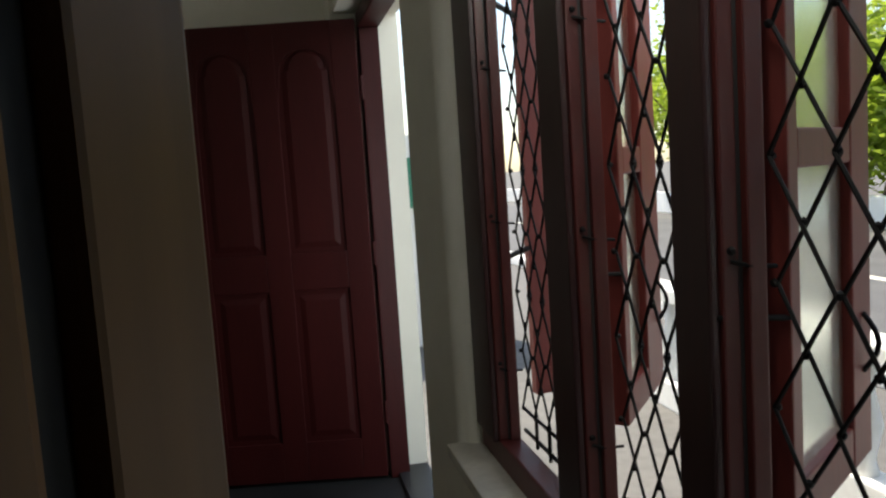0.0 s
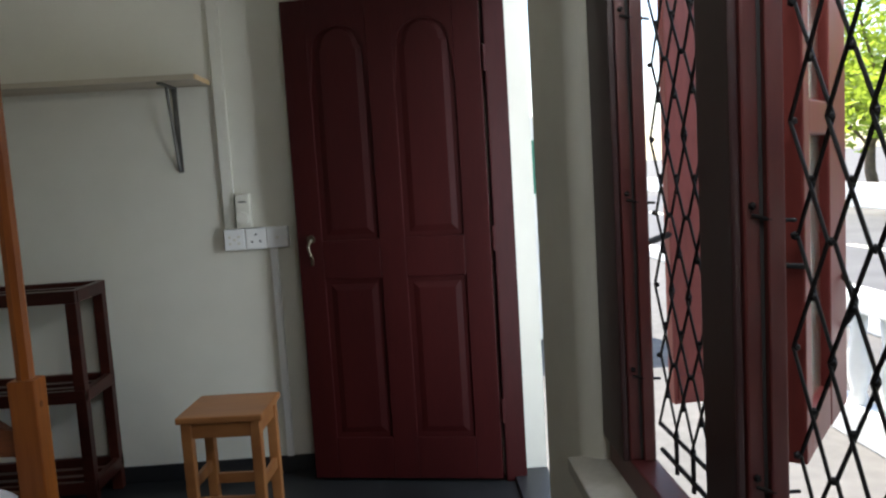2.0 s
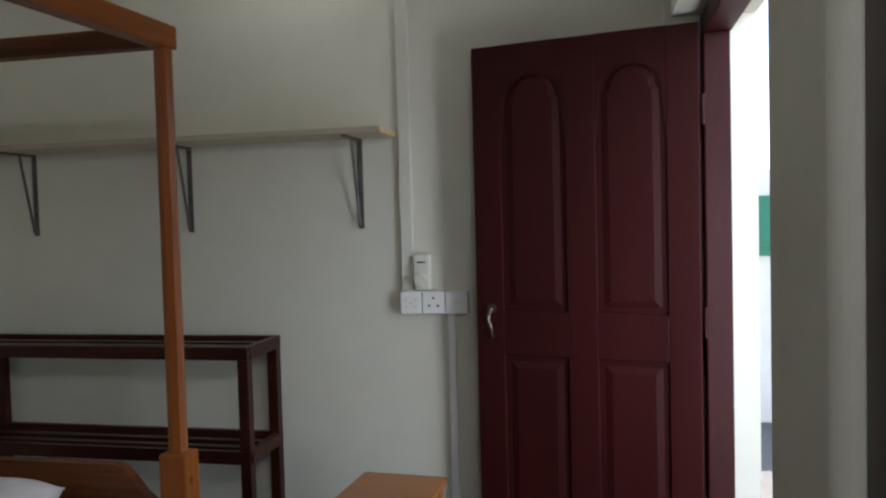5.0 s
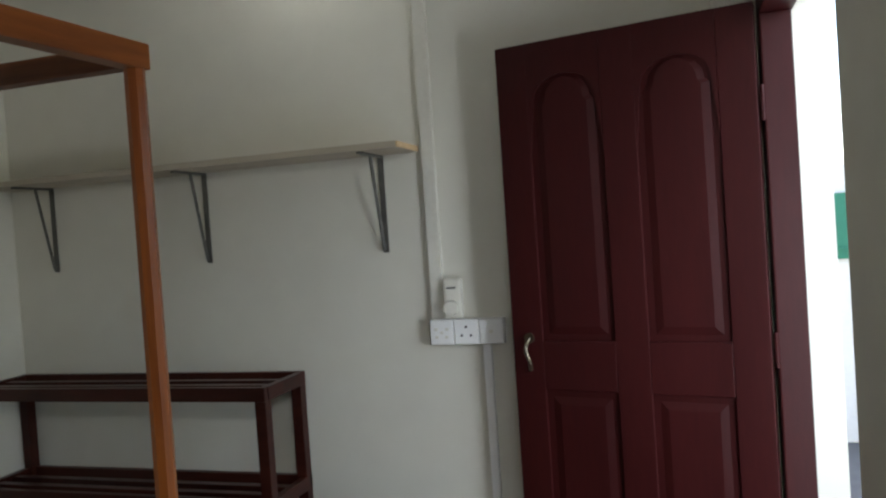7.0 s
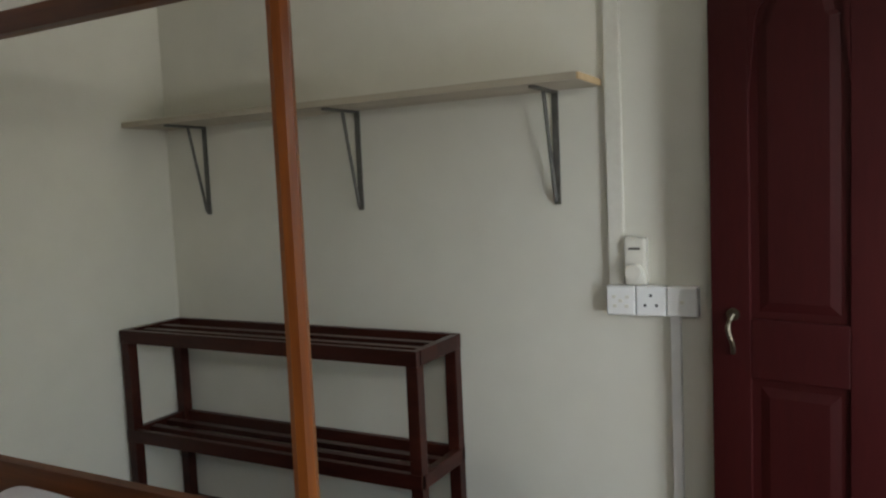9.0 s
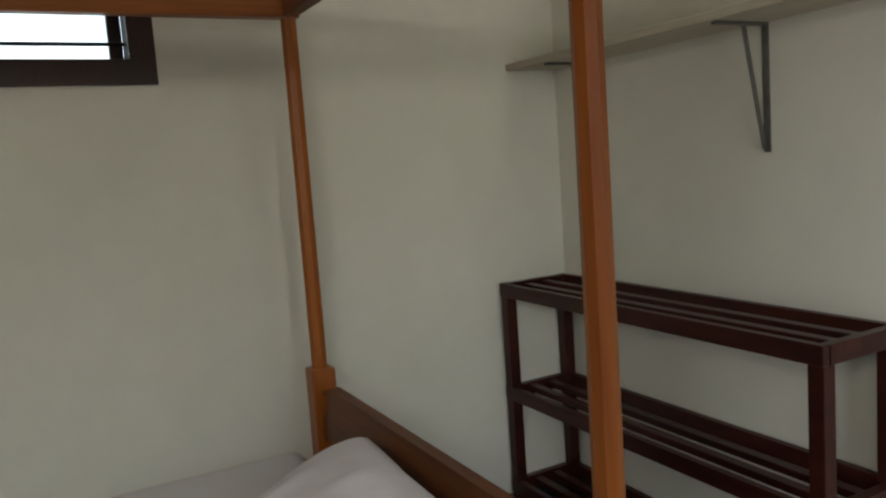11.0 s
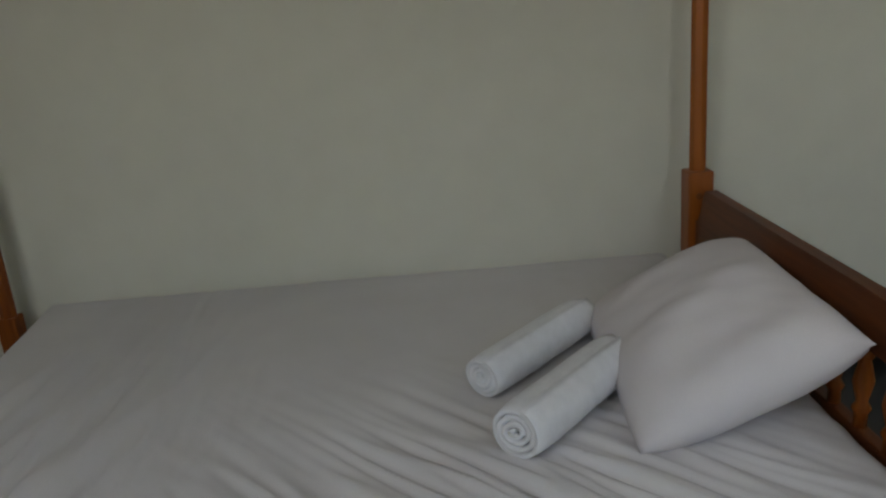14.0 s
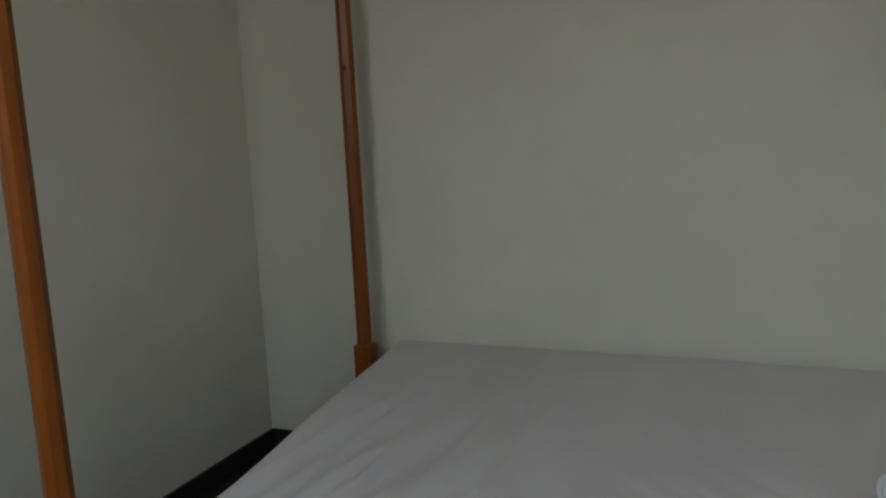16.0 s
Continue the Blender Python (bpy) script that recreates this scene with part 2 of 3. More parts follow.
box(bm, (-0.75, YE - 1.3, 0), (-0.65, YE - 0.2, ZC)); box(bm, (XR, YE - 1.3, 0), (XO, YE - 0.2, ZC)); box(bm, (-0.65, YE - 1.3, 0), (XR, YE - 1.2, ZC))
solid("wall_hallway", bm, PLASTER, "plain plaster walls of the entrance hallway", "wall")
bm = B()
box(bm, (XL, YB - 0.012, 0), (0.185, YB, 0.075), 0.003); box(bm, (XL, YF + 0.012, 0), (XL + 0.012, YB - 0.012, 0.075), 0.003)
box(bm, (0.173, DY1 + 0.05, 0), (0.185, YB - 0.012, 0.075), 0.003); box(bm, (XR - 0.012, YE, 0), (XR, DY0, 0.075), 0.003)
box(bm, (XL, YF, 0), (-0.75, YF + 0.012, 0.075), 0.003)
solid("baseboard", bm, SKIRT, "black painted skirting along the walls", "skirting")

# ---- window with frame, lattice grille and open casements ----
win = thing("window_1", "maroon timber window with black lattice grille and open casements", "window", (0.45, 0.66, WZ0), kind="structure")
FX0, FX1 = 0.405, 0.462
POSTS = [(1.46, 1.64), (0.883, 1.005), (0.44, 0.532), (-0.08, 0.01), (-0.35, -0.27)]
part("sill", box(B(), (XR - 0.035, WY0, WZ0 - 0.03), (FX0 + 0.004, WY1 + 0.03, WZ0 + 0.005), 0.004), SILL, win, "worn cement sill")
bm = box(B(), (FX0, WY0, WZ0), (FX1, WY1, WZ0 + 0.07), 0.005)
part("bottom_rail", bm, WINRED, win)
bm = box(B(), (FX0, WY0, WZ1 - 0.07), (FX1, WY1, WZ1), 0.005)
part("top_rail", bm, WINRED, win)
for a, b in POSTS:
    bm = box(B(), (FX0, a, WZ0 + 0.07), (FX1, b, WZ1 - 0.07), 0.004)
    box(bm, (FX1 - 0.03, a - 0.012, WZ0 + 0.07), (FX1 - 0.005, b + 0.012, WZ1 - 0.07), 0.003)
    mu = part("mullion", bm, WINRED, win)
    # Shade on the post's room face, put into colour as a dark strip.
    part("shade_strip", box(B(), (FX0 - 0.014, a + 0.004, WZ0 + 0.066), (FX0 - 0.0005, b - 0.004, WZ1 - 0.066), 0.004), FRAMEDK, mu, "dark strip painting shade onto the room face of the post")
    part("groove", box(B(), (FX0 + 0.022, a - 0.0008, WZ0 + 0.072), (FX0 + 0.027, a + 0.002, WZ1 - 0.072)), DARKHOLE, mu, "dark joint between post and stop")
    for z in (0.82, 1.19, 1.56):
        bm = rod(B(), (FX0 + 0.010, a - 0.003, z + 0.006), (FX0 + 0.030, a - 0.010, z), 0.0028, 6)
        rod(bm, (FX0 + 0.030, a - 0.010, z), (0.474, a - 0.004, z - 0.004), 0.0028, 6)
        bmesh.ops.create_icosphere(bm, subdivisions=1, radius=0.006, matrix=Matrix.Translation((FX0 + 0.012, a - 0.002, z + 0.018)))
        part("grille_tie", bm, IRON, mu, "black iron tie holding the grille")


def lattice(y0, y1, z0, z1, x):
    """Diamond lattice of thin iron bars with small welded collars."""
    g = part("grille", rod(B(), (x, y0, z0 + 0.02), (x, y1, z0 + 0.02), 0.005, 6), IRON, win, "black iron diamond grille")
    n = max(3, round((y1 - y0) / 0.10))
    dy, dz = (y1 - y0) / n, 0.30
    zb = z0 + 0.075
    rows_n = int((z1 - 0.03 - zb) / dz)
    part("grille_bar", rod(B(), (x, y0, zb), (x, y1, zb), 0.0045, 6), IRON, g)
    for i in range(n):
        for s in (0, 1):
            ya, yb = (y0 + i * dy, y0 + (i + 1) * dy)[::1 - 2 * s]
            bm = B()
            for k in range(rows_n * 2):
                za = zb + k * dz / 2
                p, q = (ya, yb) if k % 2 == 0 else (yb, ya)
                rod(bm, (x + 0.004 * (1 - 2 * s), p, za), (x + 0.004 * (1 - 2 * s), q, za + dz / 2), 0.0029, 5)
            part("lattice_rod", bm, IRON, g)
    bm = B()
    for i in range(n + 1):
        for k in range(rows_n + 1):
            for off in (0.0,):
                zz = zb + k * dz
                bmesh.ops.create_icosphere(bm, subdivisions=1, radius=0.0062, matrix=Matrix.Translation((x, y0 + i * dy, zz)))
                if k < rows_n:
                    bmesh.ops.create_icosphere(bm, subdivisions=1, radius=0.0062, matrix=Matrix.Translation((x, y0 + i * dy, zz + dz / 2)))
                    if i < n:
                        for q in (0.25, 0.75):
                            bmesh.ops.create_icosphere(bm, subdivisions=1, radius=0.0062, matrix=Matrix.Translation((x, y0 + (i + 0.5) * dy, zz + dz * q)))
    part("collars", bm, IRON, g)
    for i in range(1, n):
        part("upright_pin", rod(B(), (x, y0 + i * dy, z0), (x, y0 + i * dy, zb), 0.0045, 6), IRON, g)


for (a0, a1), (b0, b1) in zip(POSTS[1:], POSTS):
    lattice(a1, b0, WZ0 + 0.07, WZ1 - 0.07, 0.474)


def boarded_leaf(hx, hy, width, angle):
    """A solid red leaf held off the frame on long straps, daylight between them."""
    m = Matrix.Translation((hx, hy, 0)) @ Matrix.Rotation(radians(angle), 4, "Z")
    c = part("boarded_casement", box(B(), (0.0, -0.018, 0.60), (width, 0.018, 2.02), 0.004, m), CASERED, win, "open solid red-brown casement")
    for z in (1.07, 1.78):
        part("hinge_strap", rod(B(), (0.462, 1.63, z), (hx + 0.01, hy, z), 0.009, 6), IRON, c)
    for z in (0.61, 1.92):
        part("ledge", box(B(), (0.012, -0.025, z), (width - 0.012, -0.0185, z + 0.075), 0.002, m), CASERED, c)


def casement(hy, width, angle, st=0.10):
    """A glazed casement hinged at hy, turned by angle past straight out, with an outer stile st wide."""
    m = Matrix.Translation((0.485, hy, 0)) @ Matrix.Rotation(radians(angle), 4, "Z")
    z0, z1 = 0.84, 2.0
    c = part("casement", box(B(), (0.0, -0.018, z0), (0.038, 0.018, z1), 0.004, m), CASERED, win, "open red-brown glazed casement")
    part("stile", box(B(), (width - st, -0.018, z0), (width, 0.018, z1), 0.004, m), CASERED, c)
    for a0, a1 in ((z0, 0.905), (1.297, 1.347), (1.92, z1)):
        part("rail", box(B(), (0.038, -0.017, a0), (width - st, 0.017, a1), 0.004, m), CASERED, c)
    for a0, a1 in ((0.905, 1.297), (1.347, 1.92)):
        g = part("pane", box(B(), (0.034, -0.003, a0 - 0.004), (width - st + 0.005, 0.003, a1 + 0.004), 0, m), FROST, c, "frosted glass pane")
        g.visible_shadow = False
    bm = B()
    hp = [m @ Vector((width - 0.05, -0.018 - 0.022 * math.sin(math.pi * k / 6), 0.98 + 0.09 * k / 6)) for k in range(7)]
    for p, q in zip(hp, hp[1:]):
        rod(bm, p, q, 0.004, 6)
    part("pull", bm, IRON, c, "small iron pull")
    part("stay", rod(B(), (0.50, hy - 0.01, 1.12), (0.40, hy - 0.01, 1.13), 0.004, 6), IRON, c, "black hook stay")


boarded_leaf(0.66, 1.94, 0.14, 6)
casement(0.915, 0.32, 51, 0.14)
casement(0.455, 0.37, 36)
casement(-0.05, 0.37, 32)

# ---- small high window over the bed ----
hw = thing("window_2", "small high window with dark frame and bars", "window", (XL, 1.45, LZ0), kind="structure")
for lo, hi in (((LY0, LZ0), (LY1, LZ0 + 0.075)), ((LY0, LZ1 - 0.07), (LY1, LZ1)), ((LY0, LZ0 + 0.075), (LY0 + 0.075, LZ1 - 0.07)), ((LY1 - 0.075, LZ0 + 0.075), (LY1, LZ1 - 0.07))):
    part("window_frame", box(B(), (XL - 0.10, lo[0], lo[1]), (XL + 0.012, hi[0], hi[1]), 0.004), FRAMEDK, hw)
part("sash", box(B(), (XL - 0.13, LY1 - 0.115, LZ0 + 0.075), (XL - 0.10, LY1 - 0.075, LZ1 - 0.07), 0.003), FRAMEDK, hw)
for z in (1.785, 1.92):
    part("bar", rod(B(), (XL - 0.05, LY0 + 0.07, z), (XL - 0.05, LY1 - 0.07, z), 0.006), IRON, hw)
g = part("pane", box(B(), (XL - 0.125, LY0 + 0.03, LZ0 + 0.05), (XL - 0.118, LY1 - 0.08, LZ1 - 0.04)), FROST, hw, "frosted glass pane")
g.visible_shadow = False

# ---- panelled door, open, and its frame ----
dfm = thing("door_frame", "maroon painted timber door frame", "door frame", (0.4, 2.5, 0), kind="structure")
part("jamb", box(B(), (0.296, DY1 - 0.08, 0), (0.380, DY1 - 0.001, DZ - 0.07), 0.005), DOORRED, dfm)
part("jamb", box(B(), (0.365, DY0, 0), (0.42, DY0 + 0.05, DZ - 0.07), 0.005), DOORRED, dfm)
part("head", box(B(), (0.296, DY0, DZ - 0.07), (0.385, DY1 - 0.001, DZ), 0.005), DOORRED, dfm)
part("threshold", box(B(), (0.33, DY0, 0), (XO, DY1, 0.02), 0.004), SKIRT, dfm, "black cement threshold")

HX, HY, DW, DH = 0.285, 2.925, 0.795, 1.985
ang = math.atan2(3.085 - HY, -0.495 - HX)
dm = Matrix.Translation((HX, HY, 0)) @ Matrix.Rotation(ang, 4, "Z")
door = thing("door_1", "maroon panelled timber door standing wide open", "door", (HX, HY, 0.015), kind="structure")


def arch(x0, x1, z0, z1, n=8, arched=True):
    """Panel outline with a raised round head."""
    o = [(x0, z0), (x1, z0)]
    if not arched:
        return o + [(x1, z1), (x0, z1)]
    c, w = (x0 + x1) / 2, (x1 - x0) / 2
    zs = z1 - w * 0.75
    o.append((x1, zs))
    o += [(c + w * 0.86 * math.cos(math.pi * i / n), zs + 0.012 + (z1 - zs - 0.012) * math.sin(math.pi * i / n)) for i in range(n + 1)]
    o.append((x0, zs))
    return o


def inset(o, d):
    cx, cz = sum(p[0] for p in o) / len(o), sum(p[1] for p in o) / len(o)
    hx, hz = max(abs(p[0] - cx) for p in o), max(abs(p[1] - cz) for p in o)
    return [(cx + (x - cx) * (1 - d / hx), cz + (z - cz) * (1 - d / hz)) for x, z in o]


def ring(bm, o1, y1, o2, y2, m):
    a = [bm.verts.new(m @ Vector((x, y1, z))) for x, z in o1]
    b = [bm.verts.new(m @ Vector((x, y2, z))) for x, z in o2]
    for i in range(len(a)):
        j = (i + 1) % len(a)
        bm.faces.new((a[i], a[j], b[j], b[i]))
    return a, b


# local x runs from the hinge, local +y faces the room
leaf_bm = box(B(), (0, -0.02, 0.015), (DW, 0.012, DH), 0.003, dm)
part("leaf", leaf_bm, DOORRED, door)
for x0, x1 in ((0.0, 0.105), (0.345, 0.45), (0.69, DW)):
    part("stile", box(B(), (x0, 0.012, 0.015), (x1, 0.022, DH), 0.003, dm), DOORRED, door)
for x0, x1 in ((0.105, 0.345), (0.45, 0.69)):
    for z0, z1 in ((0.015, 0.19), (0.86, 1.02)):
        part("rail", box(B(), (x0, 0.012, z0), (x1, 0.022, z1), 0.003, dm), DOORRED, door)
    top = [(x0, DH), (x0, 1.62)] + [(x, z) for x, z in reversed(arch(x0, x1, 1.02, 1.875)[2:])][1:-1] + [(x1, 1.62), (x1, DH)]
    part("rail", prism(B(), top, 0.010, dm @ Matrix.Translation((0, 0.012, 0))), DOORRED, door)
    for z0, z1, ar in ((0.19, 0.86, False), (1.02, 1.875, True)):
        o = inset(arch(x0, x1, z0, z1, arched=ar), 0.022)
        o2, o3 = inset(o, 0.020), inset(o, 0.025)
        bm = B()
        ring(bm, o, 0.0125, o2, 0.0175, dm)
        a, b = ring(bm, o2, 0.0175, o3, 0.0185, dm)
        bm.faces.new(b)
        bmesh.ops.recalc_face_normals(bm, faces=bm.faces[:])
        part("panel", bm, DOORRED, door)
hd = part("handle", rod(B(), tuple(dm @ Vector((0.735, 0.022, 1.03))), tuple(dm @ Vector((0.735, 0.03, 1.03))), 0.017, 12), BRASS, door, "worn brass pull handle")
bm = B()
pts = [dm @ Vector((0.735 + 0.006 * math.sin(k * 0.8), 0.028 + 0.028 * math.sin(math.pi * k / 8), 1.03 - 0.105 * k / 8)) for k in range(9)]
for p, q in zip(pts, pts[1:]):
    rod(bm, p, q, 0.0065, 8)
part("grip", bm, BRASS, hd)
for z in (0.3, 1.0, 1.7):
    part("hinge", rod(B(), tuple(dm @ Vector((-0.012, 0.018, z - 0.05))), tuple(dm @ Vector((-0.012, 0.018, z + 0.05))), 0.006, 8), DOORRED, door)

# ---- entrance door ----
ex, ey = -0.112, -0.14
hx, hy = -0.385, -0.84
em = Matrix.Translation((hx, hy, 0)) @ Matrix.Rotation(math.atan2(ey - hy, ex - hx), 4, "Z")
EW = math.hypot(ex - hx, ey - hy)
ent = thing("door_2", "brown varnished timber entrance door standing ajar", "door", (hx, hy, 0.01), kind="structure")
part("leaf", box(B(), (0, 0.008, 0.01), (EW, 0.034, 2.02), 0.003, em), LEAFW, ent)
part("edge_strip", box(B(), (EW - 0.052, -0.004, 0.01), (EW, 0.008, 2.02), 0.003, em), LEAFW, ent)
part("panel", box(B(), (0.02, -0.003, 0.03), (EW - 0.069, 0.008, 2.0), 0.004, em), LEAFW, ent)
part("groove", box(B(), (EW - 0.068, 0.004, 0.03), (EW - 0.053, 0.0085, 2.0), 0, em), DARKHOLE, ent)
part("lock", rod(B(), tuple(em @ Vector((EW - 0.012, -0.012, 1.215))), tuple(em @ Vector((EW - 0.012, -0.003, 1.215))), 0.006, 12), CHROME, ent, "small chrome lock cylinder")

# ---- wall shelf on three steel brackets ----
shelf = thing("wall_shelf", "pale wooden wall shelf on grey steel brackets", "shelf", (-1.7, YB, 1.69))
part("board", box(B(), (XL + 0.003, YB - 0.225, 1.690), (-0.835, YB, 1.712), 0.002), SHELFW, shelf)
part("board_end", box(B(), (-0.835, YB - 0.223, 1.691), (-0.829, YB - 0.002, 1.711), 0.001), SHELFEND, shelf, "raw timber board end")
for bx in (-0.978, -1.725, -2.472):
    br = part("bracket", box(B(), (bx - 0.011, YB - 0.006, 1.335), (bx + 0.011, YB, 1.69), 0.002), STEEL, shelf, "grey folding steel bracket")
    part("arm", box(B(), (bx - 0.010, YB - 0.20, 1.681), (bx + 0.010, YB - 0.006, 1.690), 0.002), STEEL, br)
    bm = B()
    rod(bm, (bx - 0.008, YB - 0.08, 1.683), (bx - 0.003, YB - 0.012, 1.345), 0.0065, 6)
    part("brace", bm, STEEL, br)
    part("screw", rod(B(), (bx, YB - 0.009, 1.36), (bx, YB - 0.004, 1.36), 0.005, 8), STEEL, br)

# ---- sockets, dimmer, trunking ----
sock = thing("socket_row", "row of three white surface power sockets", "socket", (-0.685, YB, 1.0))
for k in range(3):
    x0 = -0.82 + 0.09 * k
    b = part("socket", box(B(), (x0 + 0.0006, YB - 0.038, 0.995), (x0 + 0.0894, YB, 1.085), 0.004), PLASTIC, sock)
    part("plate", box(B(), (x0 + 0.004, YB - 0.0425, 0.999), (x0 + 0.086, YB - 0.038, 1.081), 0.002), PLASTIC, b)
    cx, cz = x0 + 0.045, 1.04
    pins = ((0, 0.018), (-0.017, -0.012), (0.017, -0.012)) if k == 1 else (((-0.02, 0.012), (0.02, 0.012), (-0.018, -0.016), (0.018, -0.016), (0, 0)) if k == 0 else ((0, 0),))
    for dx, dz in pins:
        if k == 1:
            part("pin_hole", box(B(), (cx + dx - 0.004, YB - 0.0435, cz + dz - 0.004), (cx + dx + 0.004, YB - 0.0425, cz + dz + 0.004)), DARKHOLE, b)
        else:
            part("rocker", box(B(), (cx + dx - 0.006, YB - 0.046, cz + dz - 0.005), (cx + dx + 0.006, YB - 0.0425, cz + dz + 0.005), 0.001), TRUNK, b)
dim = thing("fan_regulator", "white fan speed regulator with round knob", "regulator", (-0.728, YB, 1.087))
part("case", box(B(), (-0.763, YB - 0.04, 1.087), (-0.697, YB, 1.23), 0.009), TRUNK, dim)
part("knob", rod(B(), (-0.73, YB - 0.066, 1.128), (-0.73, YB - 0.04, 1.128), 0.024, 24, 0.026), TRUNK, dim)
part("nameplate", box(B(), (-0.748, YB - 0.0415, 1.194), (-0.714, YB - 0.040, 1.201)), STEEL, dim, "dark printed bar")
bm = box(B(), (-0.815, YB - 0.020, 1.086), (-0.768, YB, ZC), 0.003)
solid("cable_trunking", bm, TRUNK, "cream cable trunking running up the wall", "trunking")
bm = box(B(), (-0.633, YB - 0.024, 0.076), (-0.604, YB, 0.994), 0.003)
solid("cable_trunking", bm, PLASTIC, "cream cable trunking running down to the skirting", "trunking")

# ---- lamp high on the wall ----
lampt = thing("wall_lamp", "lit white bulb lamp high on the wall", "lamp", (-1.21, YB, 2.5))
part("base", rod(B(), (-1.21, YB, 2.70), (-1.21, YB - 0.03, 2.70), 0.05, 20), PLASTIC, lampt)
part("holder", rod(B(), (-1.21, YB - 0.03, 2.70), (-1.21, YB - 0.09, 2.68), 0.02, 14), PLASTIC, lampt)
bm = B()
bmesh.ops.create_uvsphere(bm, u_segments=16, v_segments=10, radius=0.035, matrix=Matrix.Translation((-1.21, YB - 0.12, 2.67)))
part("bulb", bm, BULB, lampt, "glowing white bulb", smooth=True)
pl = new("lamp_light", bpy.data.lights.new("lamp_light", "POINT"))
pl.data.energy, pl.data.shadow_soft_size, pl.data.color = 0.38, 0.04, (0.9, 1.0, 0.98)
pl.location = (-1.21, YB - 0.18, 2.62)

# ---- dark slatted rack ----
rack = thing("slatted_rack", "dark mahogany slatted rack with three open shelves", "rack", (-2.0, 3.03, 0))
RX0, RX1, RY0, RY1, RZ = -2.677, -1.34, 2.885, 3.185, 0.905
for x in (RX0, RX1 - 0.042):
    for y in (RY0, RY1 - 0.042):
        part("leg", box(B(), (x, y, 0), (x + 0.042, y + 0.042, RZ - 0.05), 0.003), MAHOG, rack)
for z in (RZ, 0.51, 0.14):
    f = part("shelf", box(B(), (RX0, RY0 - 0.003, z - 0.05), (RX1, RY0 + 0.022, z), 0.003), MAHOG, rack)
    part("rail", box(B(), (RX0, RY1 - 0.022, z - 0.05), (RX1, RY1 + 0.003, z), 0.003), MAHOG, f)
    for x in (RX0, RX1 - 0.025):
        part("end_rail", box(B(), (x - 0.002, RY0 + 0.022, z - 0.05), (x + 0.027, RY1 - 0.022, z - 0.001), 0.003), MAHOG, f)
    for y in (RY0 + 0.085, RY0 + 0.17):
        part("slat", box(B(), (RX0 + 0.025, y, z - 0.032), (RX1 - 0.025, y + 0.035, z - 0.010), 0.003), MAHOG, f)

# ---- wooden stool ----
st = thing("stool", "light brown square wooden stool", "stool", (-0.76, 2.76, 0))
sm = Matrix.Translation((-0.755, 2.755, 0)) @ Matrix.Rotation(radians(-4), 4, "Z")
part("seat", box(B(), (-0.158, -0.145, 0.425), (0.158, 0.145, 0.450), 0.006, sm), STOOLW, st)
for x in (-0.145, 0.107):
    for y in (-0.132, 0.094):
        bm = box(B(), (x, y, 0), (x + 0.038, y + 0.038, 0.425), 0.004, sm)
        part("leg", bm, STOOLW, st)
for y in (-0.125, 0.107):
    part("apron", box(B(), (-0.107, y, 0.365), (0.107, y + 0.018, 0.425), 0.002, sm), STOOLW, st)
    part("stretcher", box(B(), (-0.107, y, 0.10), (0.107, y + 0.018, 0.14), 0.002, sm), STOOLW, st)
for x in (-0.138, 0.12):
    part("apron", box(B(), (x, -0.094, 0.365), (x + 0.018, 0.094, 0.425), 0.002, sm), STOOLW, st)
    part("stretcher", box(B(), (x, -0.094, 0.16), (x + 0.018, 0.094, 0.20), 0.002, sm), STOOLW, st)

# ---- four-poster bed ----
bed = thing("four_poster_bed", "orange-brown teak four-poster bed with spindled headboard", "bed", (-1.87, 1.04, 0))
BXF, BXN, BYF, BYH, BT = -2.55, -1.165, -0.03, 2.115, 1.895
BXG = -1.33                                   # the foot end is a little narrower
for x, y, zt in ((BXF, BYF - 0.018, 0.475), (BXF, BYH, 0.755), (BXG, BYF, 0.50), (BXN, BYH, 0.755)):
    hw2 = 0.030 if (x, zt) == (BXF, 0.475) else 0.038
    bm = box(B(), (x - hw2, y - hw2, 0), (x + hw2, y + hw2, zt), 0.006)
    p = part("post", bm, TEAK_Z, bed)
    r = 0.0258
    part("pole", lathe(B(), x, y, [(zt - 0.002, r), (zt + 0.4, r * 0.97), (BT - 0.062, r * 0.94)], 8), TEAK_Z, p, "slim eight-sided pole")
    if zt > 0.6:
        part("knot", rod(B(), (x + hw2 - 0.001, y - 0.006, zt - 0.075), (x + hw2 + 0.0008, y - 0.006, zt - 0.075), 0.010, 12), TEAK_X, p, "dark knot in the wood")
    else:
        part("knot", rod(B(), (x + r * 0.86, y + 0.004, 1.365), (x + r * 0.97, y + 0.004, 1.365), 0.009, 10), TEAK_X, p, "dark knot in the wood")

def along(x0, x1, z0, z1, half, over):
    """A member along the bed from foot to head, following the frame's slight taper."""
    d = Vector((x1 - x0, BYH - BYF, 0))
    m = Matrix.Translation((x0, BYF, 0)) @ Matrix.Rotation(math.atan2(d.y, d.x) - math.pi / 2, 4, "Z")
    return box(B(), (-half, -over, z0), (half, d.length + over, z1), 0.004, m)


